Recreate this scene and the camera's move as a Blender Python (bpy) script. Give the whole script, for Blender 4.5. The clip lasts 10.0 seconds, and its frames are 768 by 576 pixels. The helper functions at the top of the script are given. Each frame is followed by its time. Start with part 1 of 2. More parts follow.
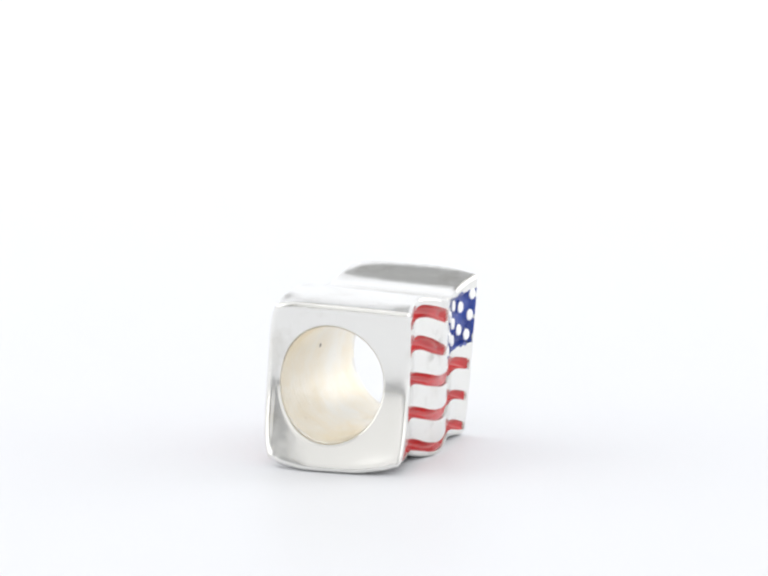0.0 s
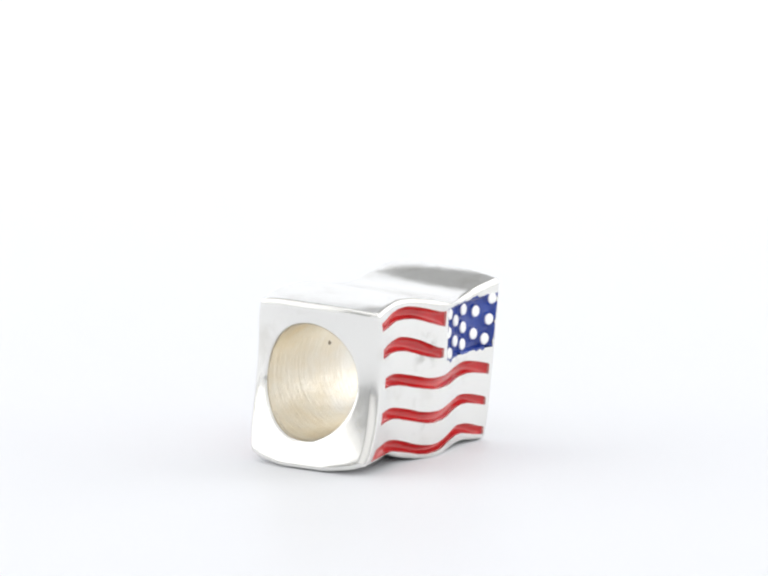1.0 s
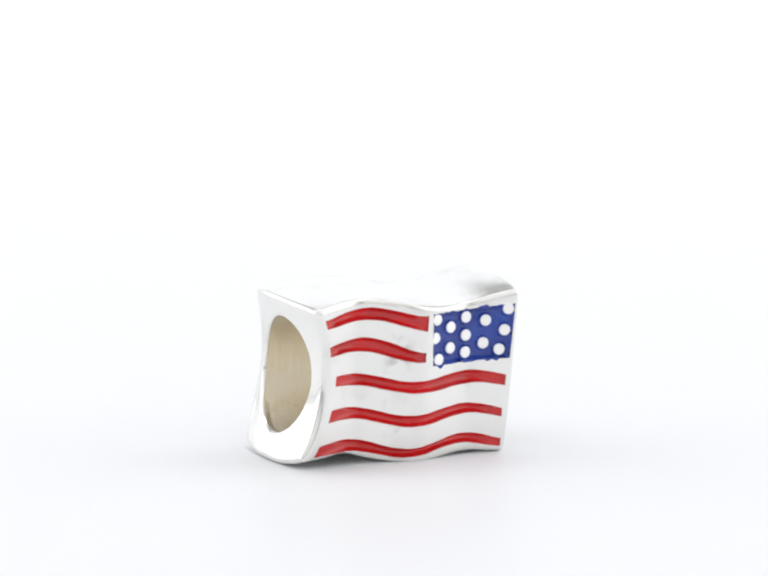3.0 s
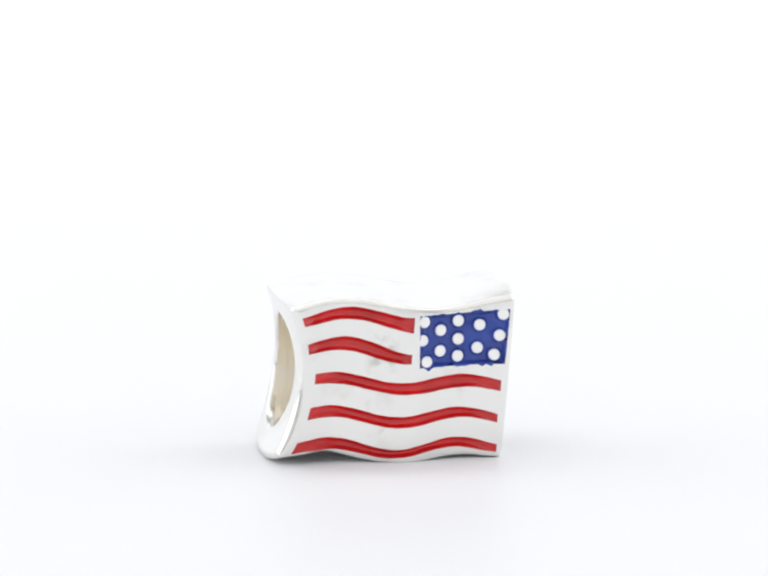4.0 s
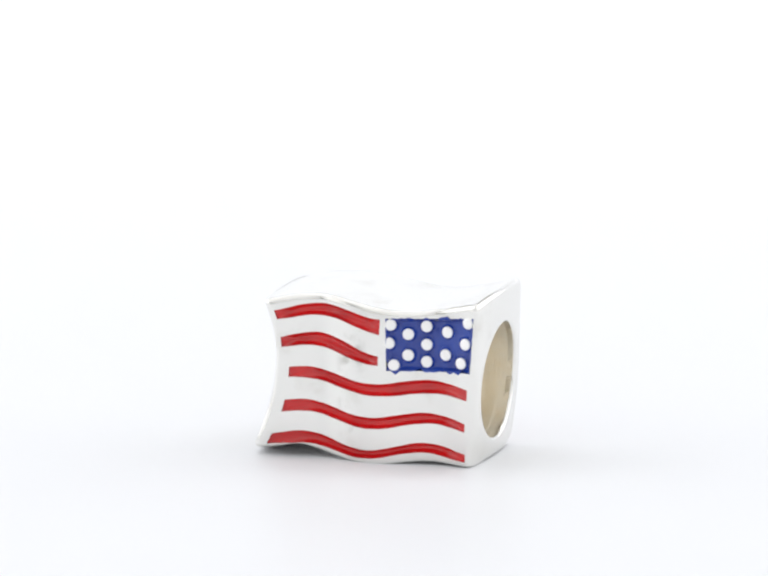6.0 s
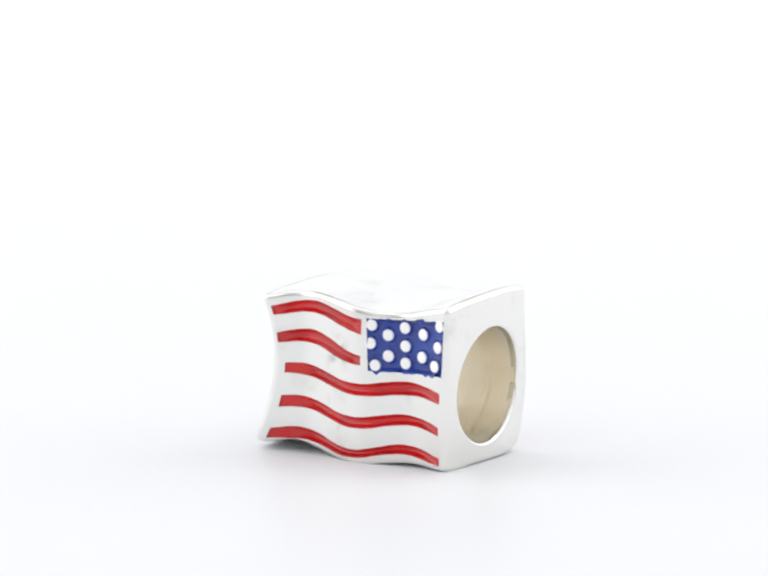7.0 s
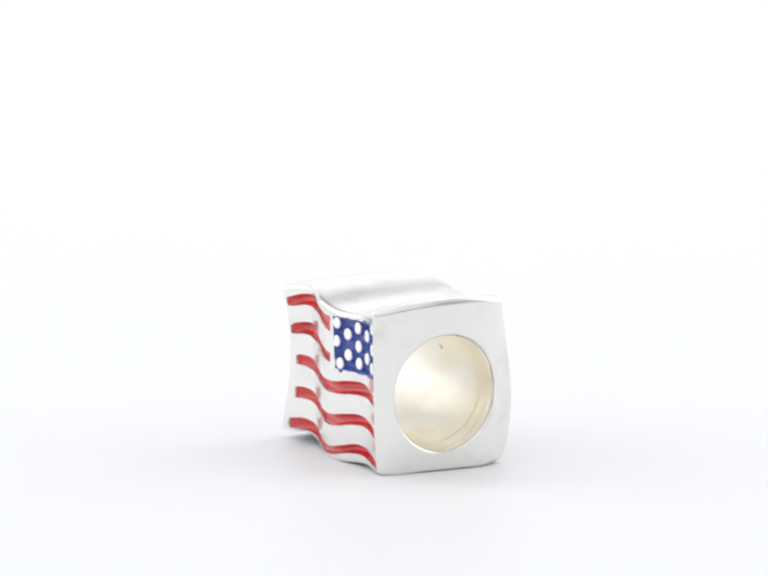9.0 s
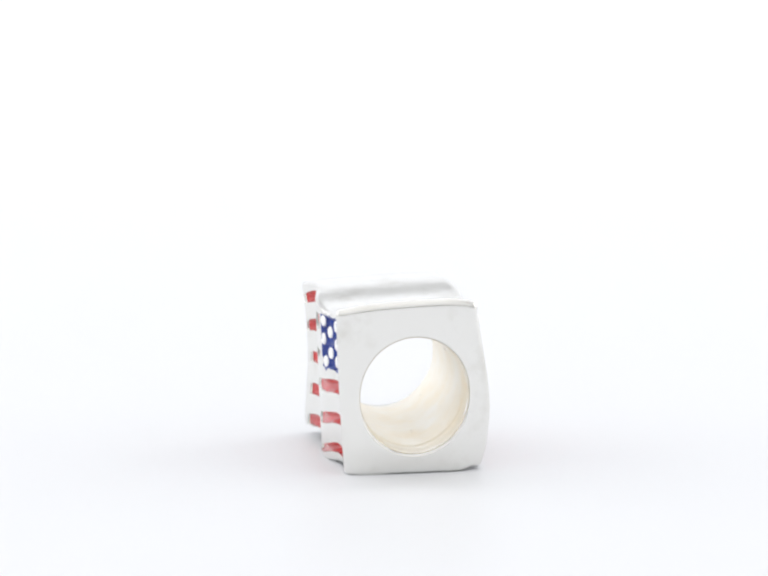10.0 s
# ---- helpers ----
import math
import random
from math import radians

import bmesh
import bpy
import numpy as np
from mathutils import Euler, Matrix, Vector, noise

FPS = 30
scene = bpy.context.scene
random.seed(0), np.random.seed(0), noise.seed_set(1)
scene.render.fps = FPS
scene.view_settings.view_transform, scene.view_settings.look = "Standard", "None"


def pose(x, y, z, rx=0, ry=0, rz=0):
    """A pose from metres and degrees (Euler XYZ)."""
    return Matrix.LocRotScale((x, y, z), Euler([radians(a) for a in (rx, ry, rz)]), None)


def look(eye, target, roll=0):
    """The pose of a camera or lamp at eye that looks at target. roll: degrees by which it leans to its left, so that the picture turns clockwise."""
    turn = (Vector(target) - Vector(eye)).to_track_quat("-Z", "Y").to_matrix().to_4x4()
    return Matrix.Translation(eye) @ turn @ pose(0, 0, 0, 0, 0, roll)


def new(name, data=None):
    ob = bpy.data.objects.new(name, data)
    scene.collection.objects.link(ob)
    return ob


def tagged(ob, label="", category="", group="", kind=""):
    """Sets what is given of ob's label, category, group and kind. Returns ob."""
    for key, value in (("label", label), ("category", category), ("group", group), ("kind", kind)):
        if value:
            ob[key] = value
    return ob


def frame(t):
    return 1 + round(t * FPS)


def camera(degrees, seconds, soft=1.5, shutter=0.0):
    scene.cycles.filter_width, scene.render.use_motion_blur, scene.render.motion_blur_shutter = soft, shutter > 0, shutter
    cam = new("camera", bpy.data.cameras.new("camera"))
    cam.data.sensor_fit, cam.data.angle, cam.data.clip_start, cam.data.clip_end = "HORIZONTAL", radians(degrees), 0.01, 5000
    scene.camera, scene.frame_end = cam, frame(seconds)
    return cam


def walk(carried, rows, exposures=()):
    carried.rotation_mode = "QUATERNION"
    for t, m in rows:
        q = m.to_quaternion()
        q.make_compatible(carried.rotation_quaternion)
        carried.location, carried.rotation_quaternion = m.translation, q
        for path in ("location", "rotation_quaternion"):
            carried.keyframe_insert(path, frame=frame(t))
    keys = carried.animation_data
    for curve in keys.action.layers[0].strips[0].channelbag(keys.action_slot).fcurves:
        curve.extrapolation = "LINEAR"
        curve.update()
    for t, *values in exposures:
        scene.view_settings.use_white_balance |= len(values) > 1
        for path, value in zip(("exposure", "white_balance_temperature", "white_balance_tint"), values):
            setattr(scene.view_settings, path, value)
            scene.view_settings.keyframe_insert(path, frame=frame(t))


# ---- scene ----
# ---- camera ----
cam = camera(10.0, 10.0, soft=2.4)
EYE = pose(0.0, -0.21258, 0.04260, 90 - 9.198, 0, -0.059)
walk(cam, [(0.0, EYE), (10.0, EYE)])

# ---- studio light: white surround, softboxes at the sides, in front, overhead and over the backdrop ----
scene.view_settings.exposure = -1.09
world = bpy.data.worlds.new("studio")
scene.world = world
world.use_nodes = True
world.node_tree.nodes["Background"].inputs[0].default_value = (0.97, 0.985, 1.0, 1)
world.node_tree.nodes["Background"].inputs[1].default_value = 0.95


def softbox(name, eye, target, width, height, watts, color):
    lamp = bpy.data.lights.new(name, "AREA")
    lamp.shape, lamp.size, lamp.size_y = "RECTANGLE", width, height
    lamp.energy, lamp.color = watts, color
    ob = new(name, lamp)
    ob.matrix_world = look(eye, target)
    return ob


WARM = (1.0, 0.99, 0.97)
softbox("softbox_left", (-0.60, 0.08, 0.31), (0, 0, 0.23), 0.9, 0.56, 4.4, WARM)
softbox("softbox_right", (0.60, 0.08, 0.31), (0, 0, 0.23), 0.9, 0.56, 4.4, WARM)
softbox("softbox_front", (0.0, -0.75, 0.46), (0, -0.15, 0.26), 1.7, 0.76, 5.4, WARM)
softbox("softbox_top", (0.0, -0.14, 0.78), (0, -0.139, 0), 1.1, 1.4, 5.0, WARM)
softbox("softbox_back", (0.0, 0.22, 0.62), (0, 0.66, 0.16), 1.0, 0.25, 4.0, (1.0, 1.0, 1.0))


# ---- materials ----
def material(name):
    m = bpy.data.materials.new(name)
    m.use_nodes = True
    nt = m.node_tree
    return m, nt, nt.nodes["Principled BSDF"]


def node(nt, kind, **values):
    n = nt.nodes.new(kind)
    for key, value in values.items():
        n.inputs[key].default_value = value
    return n


def noise_node(nt, scale, detail=4.0, rough=0.55, stretch=(1, 1, 1)):
    co = nt.nodes.new("ShaderNodeTexCoord")
    mp = node(nt, "ShaderNodeMapping", Scale=stretch)
    n = node(nt, "ShaderNodeTexNoise", Scale=scale, Detail=detail, Roughness=rough)
    nt.links.new(co.outputs["Object"], mp.inputs["Vector"])
    nt.links.new(mp.outputs["Vector"], n.inputs["Vector"])
    return n


def ramp_node(nt, source, stops):
    r = nt.nodes.new("ShaderNodeValToRGB")
    r.color_ramp.elements[0].position, r.color_ramp.elements[0].color = stops[0][0], (*stops[0][1], 1)
    r.color_ramp.elements[1].position, r.color_ramp.elements[1].color = stops[-1][0], (*stops[-1][1], 1)
    for at, color in stops[1:-1]:
        r.color_ramp.elements.new(at).color = (*color, 1)
    nt.links.new(source, r.inputs["Fac"])
    return r


def range_node(nt, source, low, high, a=0.3, b=0.7):
    r = nt.nodes.new("ShaderNodeMapRange")
    for i, v in enumerate((a, b, low, high)):
        r.inputs[1 + i].default_value = v
    nt.links.new(source, r.inputs[0])
    return r


def bump(nt, bsdf, source, strength, distance):
    b = node(nt, "ShaderNodeBump", Strength=strength, Distance=distance)
    nt.links.new(source, b.inputs["Height"])
    nt.links.new(b.outputs["Normal"], bsdf.inputs["Normal"])


def silver(name, light, dull, rough_low, rough_high, dent, stretch=(1, 1, 1), bright_from=0.46):
    m, nt, bsdf = material(name)
    bsdf.inputs["Metallic"].default_value = 1.0
    wide = noise_node(nt, 350, 5, 0.6)
    fine = noise_node(nt, 2600, 4, 0.6, stretch)
    col = ramp_node(nt, wide.outputs["Fac"], [(0.30, dull), (bright_from, light), (1.0, light)])
    nt.links.new(col.outputs["Color"], bsdf.inputs["Base Color"])
    nt.links.new(range_node(nt, fine.outputs["Fac"], rough_low, rough_high).outputs[0], bsdf.inputs["Roughness"])
    bump(nt, bsdf, wide.outputs["Fac"], 0.35, dent)
    return m


def pitted(m):
    """Dull oxidised film, fine turning lines across the bore and small dark pits."""
    nt = m.node_tree
    bsdf = nt.nodes["Principled BSDF"]
    col = bsdf.inputs["Base Color"].links[0].from_socket
    pits = range_node(nt, noise_node(nt, 1500, 2, 0.4).outputs["Fac"], 0.0, 1.0, 0.22, 0.26)
    mix = nt.nodes.new("ShaderNodeMix")
    mix.data_type = "RGBA"
    mix.inputs["A"].default_value = (0.25, 0.20, 0.14, 1)
    nt.links.new(pits.outputs[0], mix.inputs["Factor"])
    nt.links.new(col, mix.inputs["B"])
    nt.links.new(mix.outputs["Result"], bsdf.inputs["Base Color"])
    bsdf.inputs["Metallic"].default_value = 0.91
    rings = noise_node(nt, 700, 5, 0.65, (7, 1, 1))
    old = bsdf.inputs["Normal"].links[0].from_socket
    b = node(nt, "ShaderNodeBump", Strength=0.35, Distance=0.00010)
    nt.links.new(rings.outputs["Fac"], b.inputs["Height"])
    nt.links.new(old, b.inputs["Normal"])
    nt.links.new(b.outputs["Normal"], bsdf.inputs["Normal"])
    return m


def tarnished(m):
    """Grey tarnish that gathers in the flag's middle fold."""
    nt = m.node_tree
    bsdf = nt.nodes["Principled BSDF"]
    col = bsdf.inputs["Base Color"].links[0].from_socket
    co = nt.nodes.new("ShaderNodeTexCoord")
    axis = nt.nodes.new("ShaderNodeSeparateXYZ")
    nt.links.new(co.outputs["Object"], axis.inputs[0])
    off = nt.nodes.new("ShaderNodeMath")
    off.operation, off.inputs[1].default_value = "ADD", 0.0009
    nt.links.new(axis.outputs["X"], off.inputs[0])
    far = nt.nodes.new("ShaderNodeMath")
    far.operation = "ABSOLUTE"
    nt.links.new(off.outputs[0], far.inputs[0])
    fold = range_node(nt, far.outputs[0], 1.0, 0.0, 0.0002, 0.0009)
    spots = range_node(nt, noise_node(nt, 750, 4, 0.6).outputs["Fac"], 0.0, 0.8, 0.53, 0.66)
    both = nt.nodes.new("ShaderNodeMath")
    both.operation = "MULTIPLY"
    nt.links.new(fold.outputs[0], both.inputs[0])
    nt.links.new(spots.outputs[0], both.inputs[1])
    low = nt.nodes.new("ShaderNodeMath")
    low.operation = "MULTIPLY"
    nt.links.new(both.outputs[0], low.inputs[0])
    nt.links.new(range_node(nt, axis.outputs["Z"], 1.0, 0.0, 0.0062, 0.0068).outputs[0], low.inputs[1])
    mix = nt.nodes.new("ShaderNodeMix")
    mix.data_type = "RGBA"
    mix.inputs["B"].default_value = (0.44, 0.43, 0.40, 1)
    nt.links.new(low.outputs[0], mix.inputs["Factor"])
    nt.links.new(col, mix.inputs["A"])
    nt.links.new(mix.outputs["Result"], bsdf.inputs["Base Color"])


SILVER = silver("polished_silver", (0.838, 0.832, 0.806), (0.72, 0.706, 0.668), 0.13, 0.22, 0.00005)
tarnished(SILVER)
LINING = silver("unpolished_silver", (0.996, 0.965, 0.888), (0.965, 0.872, 0.70), 0.28, 0.50, 0.00018, (2, 1, 1), 0.62)
pitted(LINING)
DOTS = silver("dot_silver", (0.96, 0.955, 0.94), (0.93, 0.925, 0.91), 0.34, 0.46, 0.00004)


def enamel(name, light, deep, lumps, glance_sheen):
    m, nt, bsdf = material(name)
    wide = noise_node(nt, 500, 4, 0.6)
    col = ramp_node(nt, wide.outputs["Fac"], [(0.3, deep), (0.7, light)])
    nt.links.new(col.outputs["Color"], bsdf.inputs["Base Color"])
    fine = noise_node(nt, 1500, 3, 0.5, (0.25, 1, 1))
    nt.links.new(range_node(nt, fine.outputs["Fac"], 0.03, 0.09).outputs[0], bsdf.inputs["Roughness"])
    bsdf.inputs["IOR"].default_value = 1.62
    # sheen added to imitate the pale reflection on enamel seen at a glancing angle
    bsdf.inputs["Sheen Weight"].default_value = glance_sheen
    bsdf.inputs["Sheen Roughness"].default_value = 0.3
    uneven = noise_node(nt, 1100, 2, 0.5)
    bump(nt, bsdf, uneven.outputs["Fac"], 0.5, lumps)
    return m


RED = enamel("red_enamel", (0.70, 0.006, 0.008), (0.48, 0.002, 0.004), 0.00004, 0.4)
BLUE = enamel("blue_enamel", (0.014, 0.062, 0.40), (0.004, 0.022, 0.22), 0.00030, 0.6)


def white_sheet():
    m, nt, bsdf = material("matt_white_sheet")
    wide = noise_node(nt, 6, 3, 0.5)
    col = ramp_node(nt, wide.outputs["Fac"], [(0.3, (0.820, 0.833, 0.866)), (0.7, (0.838, 0.850, 0.882))])
    nt.links.new(col.outputs["Color"], bsdf.inputs["Base Color"])
    bsdf.inputs["Roughness"].default_value = 0.46
    bsdf.inputs["Specular IOR Level"].default_value = 0.3
    fine = noise_node(nt, 900, 3, 0.5)
    bump(nt, bsdf, fine.outputs["Fac"], 0.1, 0.00005)
    return m


SHEET = white_sheet()

MM = 0.001


# ---- structure: the white sheet that sweeps up behind ----
def make_ground():
    profile = [(-1.6, 0.0), (-0.6, 0.0), (-0.2, 0.0), (0.0, 0.0), (0.2, 0.0), (0.32, 0.0)]
    for i in range(1, 17):
        a = radians(90 * i / 16)
        profile.append((0.32 + 0.35 * math.sin(a), 0.35 * (1 - math.cos(a))))
    profile += [(0.67, 0.46)]
    bm = bmesh.new()
    rows = [[bm.verts.new((x, y, z)) for y, z in profile] for x in np.linspace(-1.8, 1.8, 13)]
    for r, s in zip(rows, rows[1:]):
        for i in range(len(profile) - 1):
            bm.faces.new((r[i], s[i], s[i + 1], r[i + 1]))
    bm.normal_update()
    me = bpy.data.meshes.new("ground")
    bm.to_mesh(me)
    bm.free()
    me.polygons.foreach_set("use_smooth", [True] * len(me.polygons))
    me.materials.append(SHEET)
    ob = new("ground", me)
    solid = ob.modifiers.new("thickness", "SOLIDIFY")
    solid.thickness, solid.offset = 0.002, -1
    return tagged(ob, "seamless matt white sheet sweeping up as a studio backdrop", "backdrop", kind="structure")


make_ground()


def plaster():
    m, nt, bsdf = material("grey_plaster")
    col = ramp_node(nt, noise_node(nt, 3, 5, 0.6).outputs["Fac"], [(0.3, (0.68, 0.68, 0.685)), (0.7, (0.73, 0.73, 0.73))])
    nt.links.new(col.outputs["Color"], bsdf.inputs["Base Color"])
    bsdf.inputs["Roughness"].default_value = 0.85
    bump(nt, bsdf, noise_node(nt, 60, 4, 0.6).outputs["Fac"], 0.2, 0.002)
    return m


def make_wall():
    """A plain unseen wall, added behind the camera to shape the bead's reflections."""
    bm = bmesh.new()
    bmesh.ops.create_cube(bm, size=1.0)
    bmesh.ops.scale(bm, verts=bm.verts, vec=(3.6, 0.12, 2.2))
    bmesh.ops.translate(bm, verts=bm.verts, vec=(0, -1.67, 1.098))
    me = bpy.data.meshes.new("reflection_wall")
    bm.to_mesh(me)
    bm.free()
    me.materials.append(plaster())
    return tagged(new("reflection_wall", me), "plain light grey plaster wall, unseen, added to shape reflections", "wall", kind="structure")


make_wall()

# ---- the bead, in millimetres: u along the bore, v front to back, z up ----
# each edge line across the flag: height, slope, wave height, place of the crest, wave length
LINES = [(0.03, -0.026, 0.16, -3.4, 6.6), (0.37, -0.016, 0.23, -3.5, 6.2), (0.86, -0.033, 0.29, -3.5, 6.4),
         (1.89, -0.036, 0.25, -3.4, 6.6), (2.45, -0.047, 0.24, -3.4, 6.4), (3.52, -0.059, 0.21, -3.4, 7.0),
         (4.12, -0.048, 0.22, -3.2, 6.4), (5.06, -0.102, 0.21, -2.7, 5.6), (5.66, -0.086, 0.35, -2.5, 6.6),
         (6.64, -0.071, 0.27, -2.3, 6.6), (7.38, -0.014, 0.28, -2.4, 6.6), (7.80, 0.002, 0.31, -2.7, 9.2)]
INSET_A = [0.7, 0.7, 0.7, 0.75, 0.75, 0.73, 0.73, 0.36, 0.36, 0.39, 0.39, 0.39]
INSET_B = [0.22, 0.22, 0.25, 0.35, 0.37, 0.35, 0.35, 0.26, 0.24, 0.22, 0.2, 0.2]
HOLE_A, HOLE_B = (0.54, 4.08, 2.62, 2.82), (0.36, 3.80, 2.66, 2.86)
ROUND, EDGE_A, EDGE_B, FACET, RIM = 0.22, 0.32, 0.19, 0.40, 0.15
GROOVE = 0.36


def ease(x):
    x = min(max(x, 0.0), 1.0)
    return x * x * (3 - 2 * x)


def line_z(k, u):
    c, slope, amp, crest, length = LINES[k]
    z = c + slope * u + amp * math.cos(math.tau * (u - crest) / length)
    if k == 0:
        z += 0.30 * math.exp(-(((u + 3.9) / 1.05) ** 2))
    if k == 11:
        z += 0.07 * ease((-3.2 - u) / 2.2) + 0.09 * ease((u - 3.6) / 2)
    if 0 < k < 11:
        z += 0.007 * math.sin(4.1 * u + 2.3 * k) + 0.003 * math.sin(9.3 * u + 4.1 * k)
    if 7 <= k <= 10:
        low, high = 4.58 + 0.02 * (u - 1), 7.17 + 0.012 * (u - 1) ** 2
        flat = low + (high - low) * (k - 7) / 3
        z += (flat - z) * ease((u - 0.55) / 0.4)
    return z


def between(values, b):
    i = min(int(b), len(values) - 2)
    return values[i] + (values[i + 1] - values[i]) * (b - i)


def end_bulge(v):
    return 0.22 * max(0.0, 1 - (v / 3.4) ** 2)


def end_a(v, z):
    d = z - 5.1
    return -4.86 - (0.055 + 0.025 * ease((d + 1.5) / 3)) * d * d - end_bulge(v) - 0.2 * ease((v + 1) / 4) * max(0.0, 1 - ((z - 4.5) / 4.2) ** 2)


def end_b(v, z):
    return 5.05 + 0.1 * z - 0.003 * z * z + end_bulge(v)


def side_v(u, z):
    """The wave of the flag, as the front's distance from the bore's plane."""
    return 3.18 + 0.013 * u - 0.25 * math.cos(math.tau * (u + 3.2) / 6.6) + 0.04 * (z - 4) + 0.2 * ease((-2.2 - u) / 2.2)


def back_bulge(u, z):
    """The back swells: in the middle at the first end, towards its foot at the other."""
    share = ease((u + 5) / 10)
    return (1 - share) * 0.66 * max(0.0, 1 - ((z - 3.2) / 4.5) ** 2) + share * 0.85 * ease((8 - z) / 5.5) + 0.2 * math.exp(-(((u - 3.4) / 1.1) ** 2))


def flag_uz(a, b, side):
    """a: 0 end, 1 stripe start, 2 short stripe end, 3 canton start, 4 stripe end, 5 end. b: the line."""
    k = min(int(b), 10)
    z = between([l[0] for l in LINES], b)
    for _ in range(3):
        left, right = end_a(3.4 * side, z) + EDGE_A, end_b(3.4 * side, z) - EDGE_B
        knots = [left, left + between(INSET_A, b) - EDGE_A, 0.54 + 0.06 * max(0.0, b - 7.5), 0.95,
                 right - between(INSET_B, b) + EDGE_B, right]
        u = between(knots, a)
        z = line_z(k, u) + (line_z(k + 1, u) - line_z(k, u)) * (b - k)
    return u, z


TALL = 1.038  # the back stands a little higher than the front


def soften(p):
    """Worn corners towards the two ends, more at the first."""
    u, v, z = p
    near = 0.07 * ease((-3.8 - u) / 1.8) + 0.04 * ease((u - 4.0) / 1.4)
    q = min(1.0, abs(v - 0.2) / 3.3) * min(1.0, abs(z - 4) / 4)
    if v < 0 and z > 4:
        near *= 0.3
    if v > 0 and z < 4:
        near *= 1 + 1.6 * ease((u - 3.5) / 1.5)
    pull = near * q ** 5
    return (u, v - (v - 0.2) * pull, z - (z - 4) * pull)


def raw_point(a, b, sunk, side):
    u, z = flag_uz(a, b, side)
    v = side_v(u, z) - sunk
    return (u, -v, z) if side < 0 else (u, v + back_bulge(u, z), z * TALL)


def flag_point(a, b, sunk, side):
    return soften(raw_point(a, b, sunk, side))


PAD_A, PAD_B = (0.006, 0.07, 0.008), 0.155


def spread(edges, steps, pads):
    """Places between edge lines, with a pair of places close to each edge."""
    out = []
    for e0, e1, n, pad in zip(edges, edges[1:], steps, pads):
        out += [e0, e0 + pad] + [e0 + (e1 - e0) * i / n for i in range(1, n)] + [e1 - pad]
    return out + [edges[-1]]


A_LINES = [0.0, 0.33, 0.66] + spread([1, 2, 3, 4], [60, 3, 40], PAD_A) + [4.5, 5.0]
B_LINES = spread(list(range(1, 11)), [6] * 9, [PAD_B] * 9)


def sunk_at(a, b):
    """The grooves' depth: full inside their walls, none on their edge lines."""
    row = int(b)
    last = 2 if row >= 7 and a < 2.5 else 4
    first = 3 if row >= 7 and a > 2.5 else 1
    if first == 3:
        inside = 7 < b < 10
    else:
        inside = row in (1, 3, 5, 7, 9) and b > row
    return GROOVE if inside and first < a < last else 0.0


def cross_section(a):
    """One closed loop round the bead."""
    loop = []
    u = between([-5.3, -4.6, 0.7, 0.95, 5.0, 5.3], a)
    low = min(0.8, ROUND / (line_z(1, u) - line_z(0, u)))
    high = 11 - ROUND / (line_z(11, u) - line_z(10, u))
    lines = [low, 0.5 * (low + 1)] + B_LINES + [0.5 * (10 + high), high]
    front = [raw_point(a, b, sunk_at(a, b), -1) for b in lines]
    back = [raw_point(a, b, sunk_at(a, b), 1) for b in reversed(lines)]

    def across(first, last, line, n, lift, rise0, rise1):
        """Rounded corner, flat with a slight crown, rounded corner."""
        out = []
        sign = 1 if line == 11 else -1
        v0, v1 = first[1], last[1]
        s = 1 if v1 > v0 else -1
        for i in range(1, 6):
            q = radians(90 * i / 6)
            z_top = line_z(line, first[0]) * rise0
            out.append((first[0], v0 + s * ROUND * (1 - math.cos(q)), first[2] + (z_top - first[2]) * math.sin(q)))
        for i in range(n + 1):
            f = i / n
            v = v0 + s * ROUND + (v1 - v0 - 2 * s * ROUND) * f
            u = first[0] + (last[0] - first[0]) * f
            reach = end_bulge(v) - end_bulge(3.4)
            share = ease((u + 5) / 10)
            u += reach * (2 * share - 1)
            z = line_z(line, u) * (rise0 + (rise1 - rise0) * f) + sign * (lift + (0.1 * ease((u - 3) / 2) if line == 11 else 0)) * 4 * f * (1 - f)
            if line == 0:  # the foot inside the wavy lip is flat
                arch = math.exp(-(((u + 3.9) / 1.05) ** 2))
                hollow = arch * ease((f - 0.25) / 0.2)
                z += (-0.03 - z) * ease((min(f, 1 - f) - 0.12) / 0.22) * (1 - hollow)
                z += 0.55 * hollow * ease((0.97 - f) / 0.15)
            out.append((u, v, z))
        for i in range(5, 0, -1):
            q = radians(90 * i / 6)
            z_top = line_z(line, last[0]) * rise1
            out.append((last[0], v1 - s * ROUND * (1 - math.cos(q)), last[2] + (z_top - last[2]) * math.sin(q)))
        return out

    loop += front
    loop += across(front[-1], back[0], 11, 28, 0.05, 1, TALL)
    loop += back
    loop += across(back[-1], front[0], 0, 28, 0.0, TALL, 1)
    return [soften(p) for p in loop]


def link(me_name, verts, faces, mat, parent, label="", sharp=40):
    me = bpy.data.meshes.new(me_name)
    me.from_pydata([(x * MM, y * MM, z * MM) for x, y, z in verts], [], faces)
    me.polygons.foreach_set("use_smooth", [True] * len(me.polygons))
    bm = bmesh.new()
    bm.from_mesh(me)
    bmesh.ops.recalc_face_normals(bm, faces=bm.faces)
    bm.to_mesh(me)
    bm.free()
    me.set_sharp_from_angle(angle=radians(sharp))
    me.materials.append(mat)
    ob = new(me_name, me)
    ob.parent = parent
    return tagged(ob, label) if label else ob


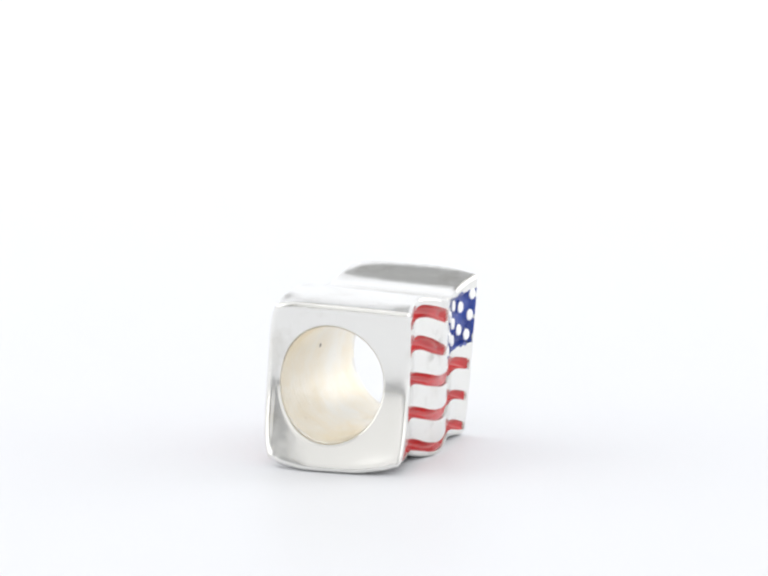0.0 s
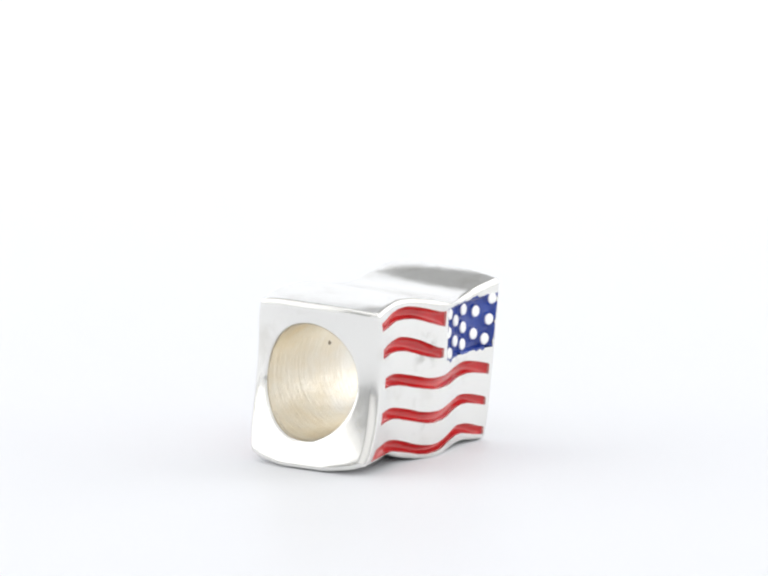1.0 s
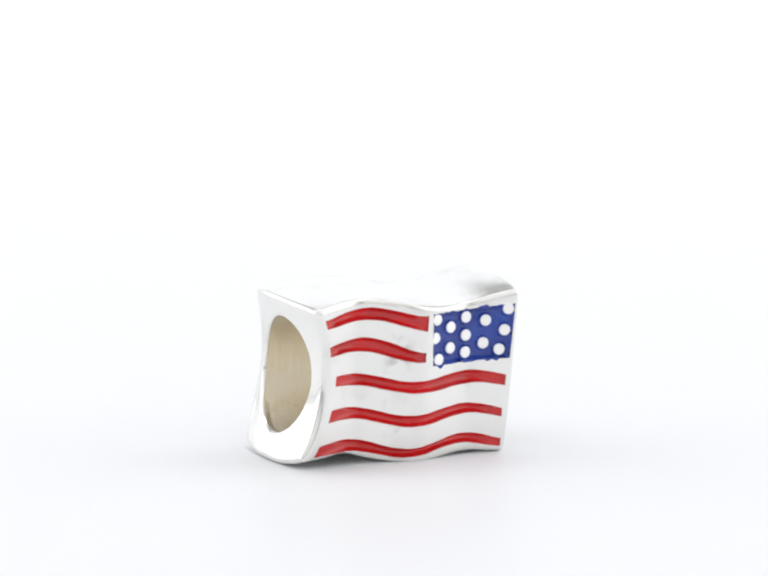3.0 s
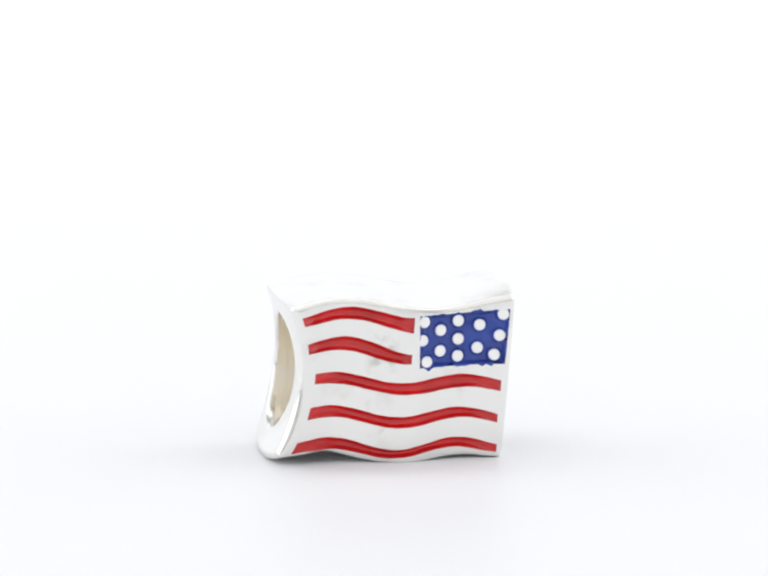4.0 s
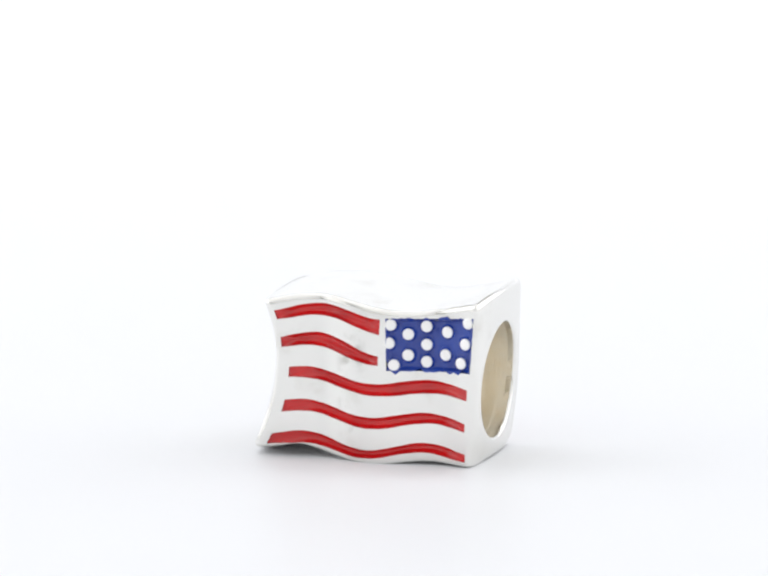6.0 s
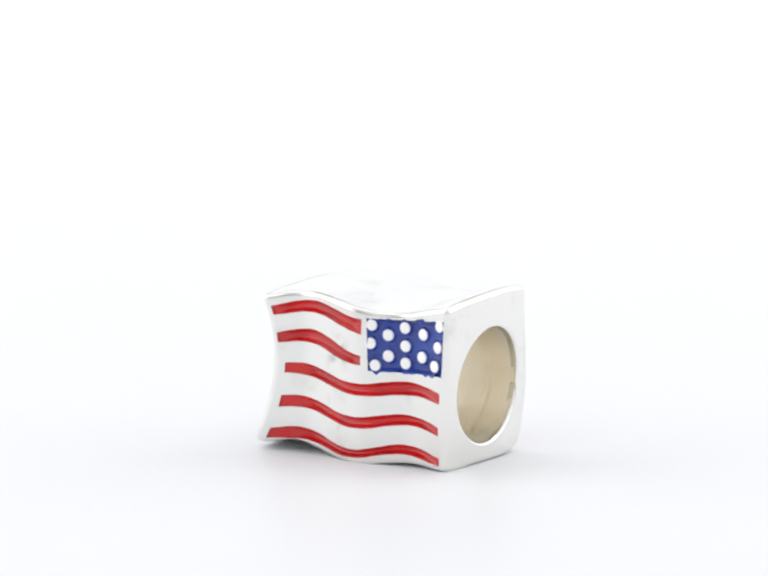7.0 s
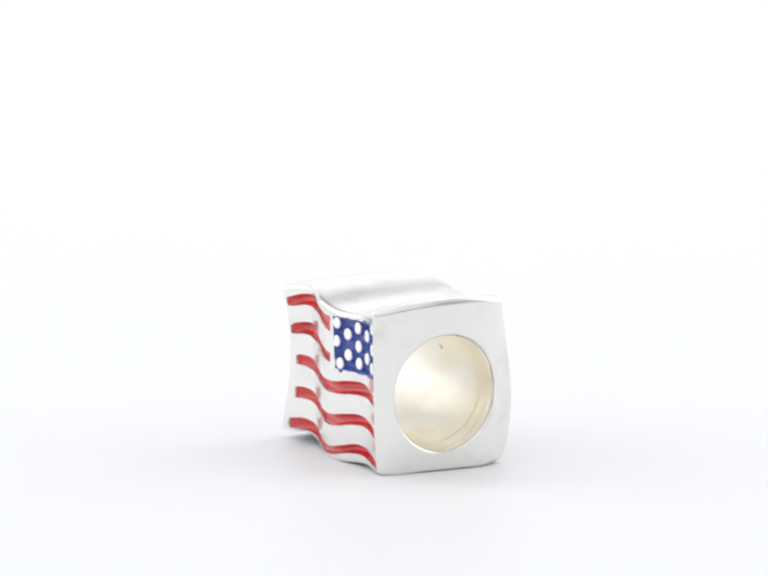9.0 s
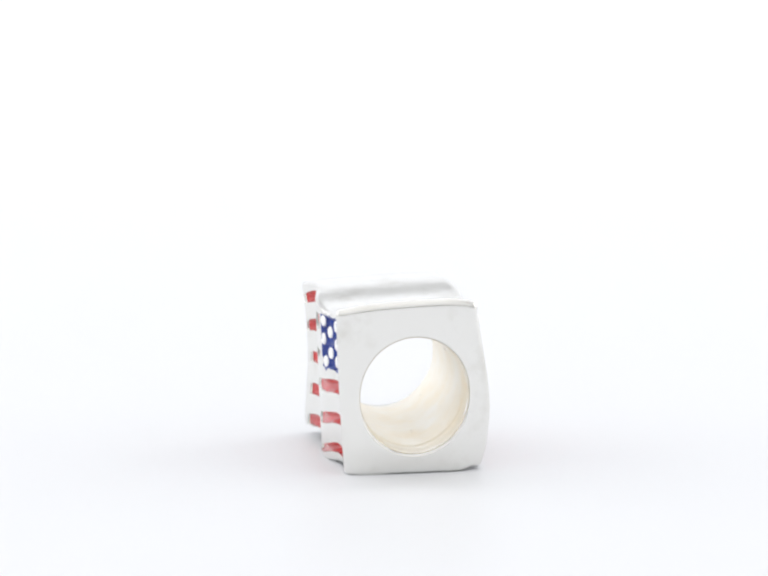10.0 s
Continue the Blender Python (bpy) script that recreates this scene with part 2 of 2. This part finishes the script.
def hole_point(hole, end, angle, grow):
    cv, cz, rv, rz = hole
    v, z = cv + (rv + grow) * math.cos(angle), cz + (rz + grow) * math.sin(angle)
    return (end(v, z), v, z)


def make_body(parent):
    loops = [cross_section(a) for a in A_LINES]
    n = len(loops[0])

    def cap(loop, end, hole, way):
        """Rounded edge, end face and rounded rim; way is +1 where the bead lies towards +u."""
        rings = []
        edge = EDGE_A if way > 0 else EDGE_B
        cv, cz = hole[0], hole[1]
        pts = [(p[1], p[2]) for p in loop]
        normals = []
        for v, z in pts:
            dv, dz = cv - v, cz - z
            ln = math.hypot(dv, dz)
            normals.append((dv / ln, dz / ln))
        for j in range(1, 6):
            q = radians(90 * j / 5)
            ring = []
            for (v, z), (nv, nz) in zip(pts, normals):
                w, h = v + nv * FACET * (1 - math.cos(q)), z + nz * FACET * (1 - math.cos(q))
                ring.append((end(w, h) + way * edge * (1 - math.sin(q)), w, h))
            rings.append(ring)
        inner = [(p[1], p[2]) for p in rings[-1]]
        angles = [math.atan2((z - cz) / hole[3], (v - cv) / hole[2]) for v, z in inner]
        for j in range(1, 13):
            f = j / 12
            ring = []
            for (v, z), g in zip(inner, angles):
                _, hv, hz = hole_point(hole, end, g, RIM)
                w, h = v + (hv - v) * f, z + (hz - z) * f
                ring.append((end(w, h), w, h))
            rings.append(ring)
        for j in range(1, 8):
            q = radians(90 * j / 7)
            ring = []
            for g in angles:
                u, v, z = hole_point(hole, end, g, RIM * (1 - math.sin(q)))
                ring.append((u + way * RIM * (1 - math.cos(q)), v, z))
            rings.append(ring)
        rings.append([(u + way * 0.25, v, z) for u, v, z in rings[-1]])
        return rings

    rings = cap(loops[0], end_a, HOLE_A, 1)[::-1] + loops + cap(loops[-1], end_b, HOLE_B, -1)
    verts = [p for ring in rings for p in ring]
    faces = []
    for r in range(len(rings) - 1):
        for i in range(n):
            j = (i + 1) % n
            faces.append((r * n + i, r * n + j, (r + 1) * n + j, (r + 1) * n + i))
    return link("body", verts, faces, SILVER, parent, "polished silver block with rounded edges and an oval bore")


def make_lining(parent):
    n, m = 144, 180
    verts, faces = [], []
    for i in range(m + 1):
        f = i / m
        for k in range(n):
            g = math.tau * k / n
            ua, va, za = hole_point(HOLE_A, end_a, g, 0.0)
            ub, vb, zb = hole_point(HOLE_B, end_b, g, 0.0)
            ua, ub = ua + RIM, ub - RIM
            wob = 0.03 * math.sin(3 * g + 5 * f) + 0.02 * math.sin(7 * g - 9 * f)
            wob *= 4 * f * (1 - f)
            wob -= ease(f / 0.3) * ease(0.2 - 0.9 * math.sin(g)) * (0.035 * (1 - ease((f - 0.86) / 0.015)) + 0.025 * (1 - ease((f - 0.94) / 0.012)))
            verts.append((ua + (ub - ua) * f, va + (vb - va) * f + wob * math.cos(g), za + (zb - za) * f + wob * math.sin(g)))
    for i in range(m):
        for k in range(n):
            j = (k + 1) % n
            faces.append((i * n + k, i * n + j, (i + 1) * n + j, (i + 1) * n + k))
    return link("bore", verts, faces, LINING, parent, "dull warm unpolished silver inside of the bore")


DOT_AT = [(1.19, 6.86), (2.03, 6.41), (2.92, 6.83), (3.97, 6.60), (5.09, 7.13), (1.10, 5.95), (2.92, 5.93),
          (4.92, 6.08), (2.01, 5.38), (2.90, 5.08), (3.86, 5.47), (4.67, 5.12), (1.32, 4.87)]


def make_stripe(parent, side, row, last):
    def place(f, g):
        return 1.004 + (last - 1.008) * f, row + 0.052 + 0.896 * g

    def sunk_in(f, g, a, b):
        return 0.12 + 0.21 * (1 - abs(2 * g - 1) ** 2.1) * min(1.0, 9 * f, 9 * (1 - f))

    return make_inlay("red_stripe", parent, side, place, sunk_in, 110, 20, RED, "glossy red enamel stripe set in a groove")


def make_canton(parent, side):
    """The blue field climbs a little on each dot and runs unevenly over its edge."""
    def place(f, g):
        wild = noise.noise((f * 7, g * 5, 3.0 + side)) + 0.6 * noise.noise((f * 17, g * 12, 8.0))
        a = 3.5 + (f - 0.5) * (1.0 + 0.07 * wild)
        b = 8.5 + (g - 0.5) * (3.06 + 0.6 * wild)
        if g < 0.5:
            b -= 0.32 * (1 - 2 * g) ** 3 * math.exp(-(((f - 0.1) / 0.035) ** 2))
        return a, b

    def sunk_in(f, g, a, b):
        inside = min((a - 3) * 4.1, (4 - a) * 4.1, (b - 7) * 0.87, (10 - b) * 0.87)
        deep = -0.012 + 0.27 * ease(inside / 0.2)
        u, z = flag_uz(a, b, side)
        near = min(math.hypot(u - du, z - dz) for du, dz in DOT_AT) - 0.29
        return deep + (0.02 - deep) * 0.8 * math.exp(-max(0.0, near) / 0.05) if deep > 0.02 else deep

    return make_inlay("blue_canton", parent, side, place, sunk_in, 110, 72, BLUE, "deep blue enamel field set in a recess")


def make_inlay(name, parent, side, place, sunk_in, na, nb, mat, label):
    """An enamel filling, solid down to the groove's floor. place(f, g) gives a and b, sunk_in(f, g, a, b) how deep its face lies."""
    verts, faces = [], []
    m = (na + 1) * (nb + 1)
    for floor in (0, 1):
        for i in range(na + 1):
            for j in range(nb + 1):
                f, g = i / na, j / nb
                a, b = place(f, g)
                verts.append(flag_point(a, b, GROOVE + 0.01 if floor else sunk_in(f, g, a, b), side))
    at = lambda i, j: i * (nb + 1) + j
    for i in range(na):
        for j in range(nb):
            q = (at(i, j), at(i + 1, j), at(i + 1, j + 1), at(i, j + 1))
            faces += [q, tuple(m + k for k in reversed(q))]
    rim = [(i, 0) for i in range(na)] + [(na, j) for j in range(nb)] + [(i, nb) for i in range(na, 0, -1)] + [(0, j) for j in range(nb, 0, -1)]
    for p, q in zip(rim, rim[1:] + rim[:1]):
        faces.append((at(*p), at(*q), m + at(*q), m + at(*p)))
    return link(name, verts, faces, mat, parent, label)


DOT_LABEL = "small round white-silver dot standing for a star"


def dot_mesh(parent):
    radius, n = 0.29, 28
    profile = [(radius, -0.34), (radius, -0.05), (radius - 0.012, -0.022), (radius - 0.04, -0.004), (radius - 0.07, 0.0), (radius * 0.6, 0.002)]
    verts, faces = [], []
    for r, h in profile:
        for k in range(n):
            g = math.tau * k / n
            verts.append((r * math.cos(g), -h, r * math.sin(g)))
    for i in range(len(profile) - 1):
        for k in range(n):
            j = (k + 1) % n
            faces.append((i * n + k, i * n + j, (i + 1) * n + j, (i + 1) * n + k))
    verts.append((0, -0.004, 0))
    faces += [((len(profile) - 1) * n + k, (len(profile) - 1) * n + (k + 1) % n, len(verts) - 1) for k in range(n)]
    return link("dot", verts, faces, DOTS, parent, DOT_LABEL)


def make_dots(canton, side):
    data = bpy.data.meshes.get("dot")
    for u, z in DOT_AT:
        if data is None:
            ob = dot_mesh(canton)
            data = ob.data
        else:
            ob = tagged(new("dot", data), DOT_LABEL)
            ob.parent = canton
        v = side_v(u, z)
        slope = math.degrees(math.atan((side_v(u + 0.1, z) - side_v(u - 0.1, z)) / 0.2))
        if side < 0:
            ob.matrix_local = pose(u * MM, -v * MM, z * MM, 0, 0, -slope)
        else:
            ob.matrix_local = pose(u * MM, (v + back_bulge(u, z)) * MM, z * TALL * MM, 0, 0, 180 + slope)


def make_bead():
    bead = new("charm_bead")
    tagged(bead, "polished silver charm bead with red and blue enamel flag", "charm bead")
    make_body(bead)
    make_lining(bead)
    for side in (-1, 1):
        for row, last in ((1, 4), (3, 4), (5, 4), (7, 2), (9, 2)):
            make_stripe(bead, side, row, last)
        make_dots(make_canton(bead, side), side)
    return bead


BEAD = make_bead()


def motions():
    """The bead turns evenly on an upright axis beside its centre."""
    rows = []
    for i in range(21):
        t = i * 0.5
        rows.append((t, pose(0, 0, 0, 0, 0, 75.59 - 15.118 * t) @ pose(0.5 * MM, 0.3 * MM, 0.07 * MM, 0, 0, -4.55)))
    walk(BEAD, rows)


motions()
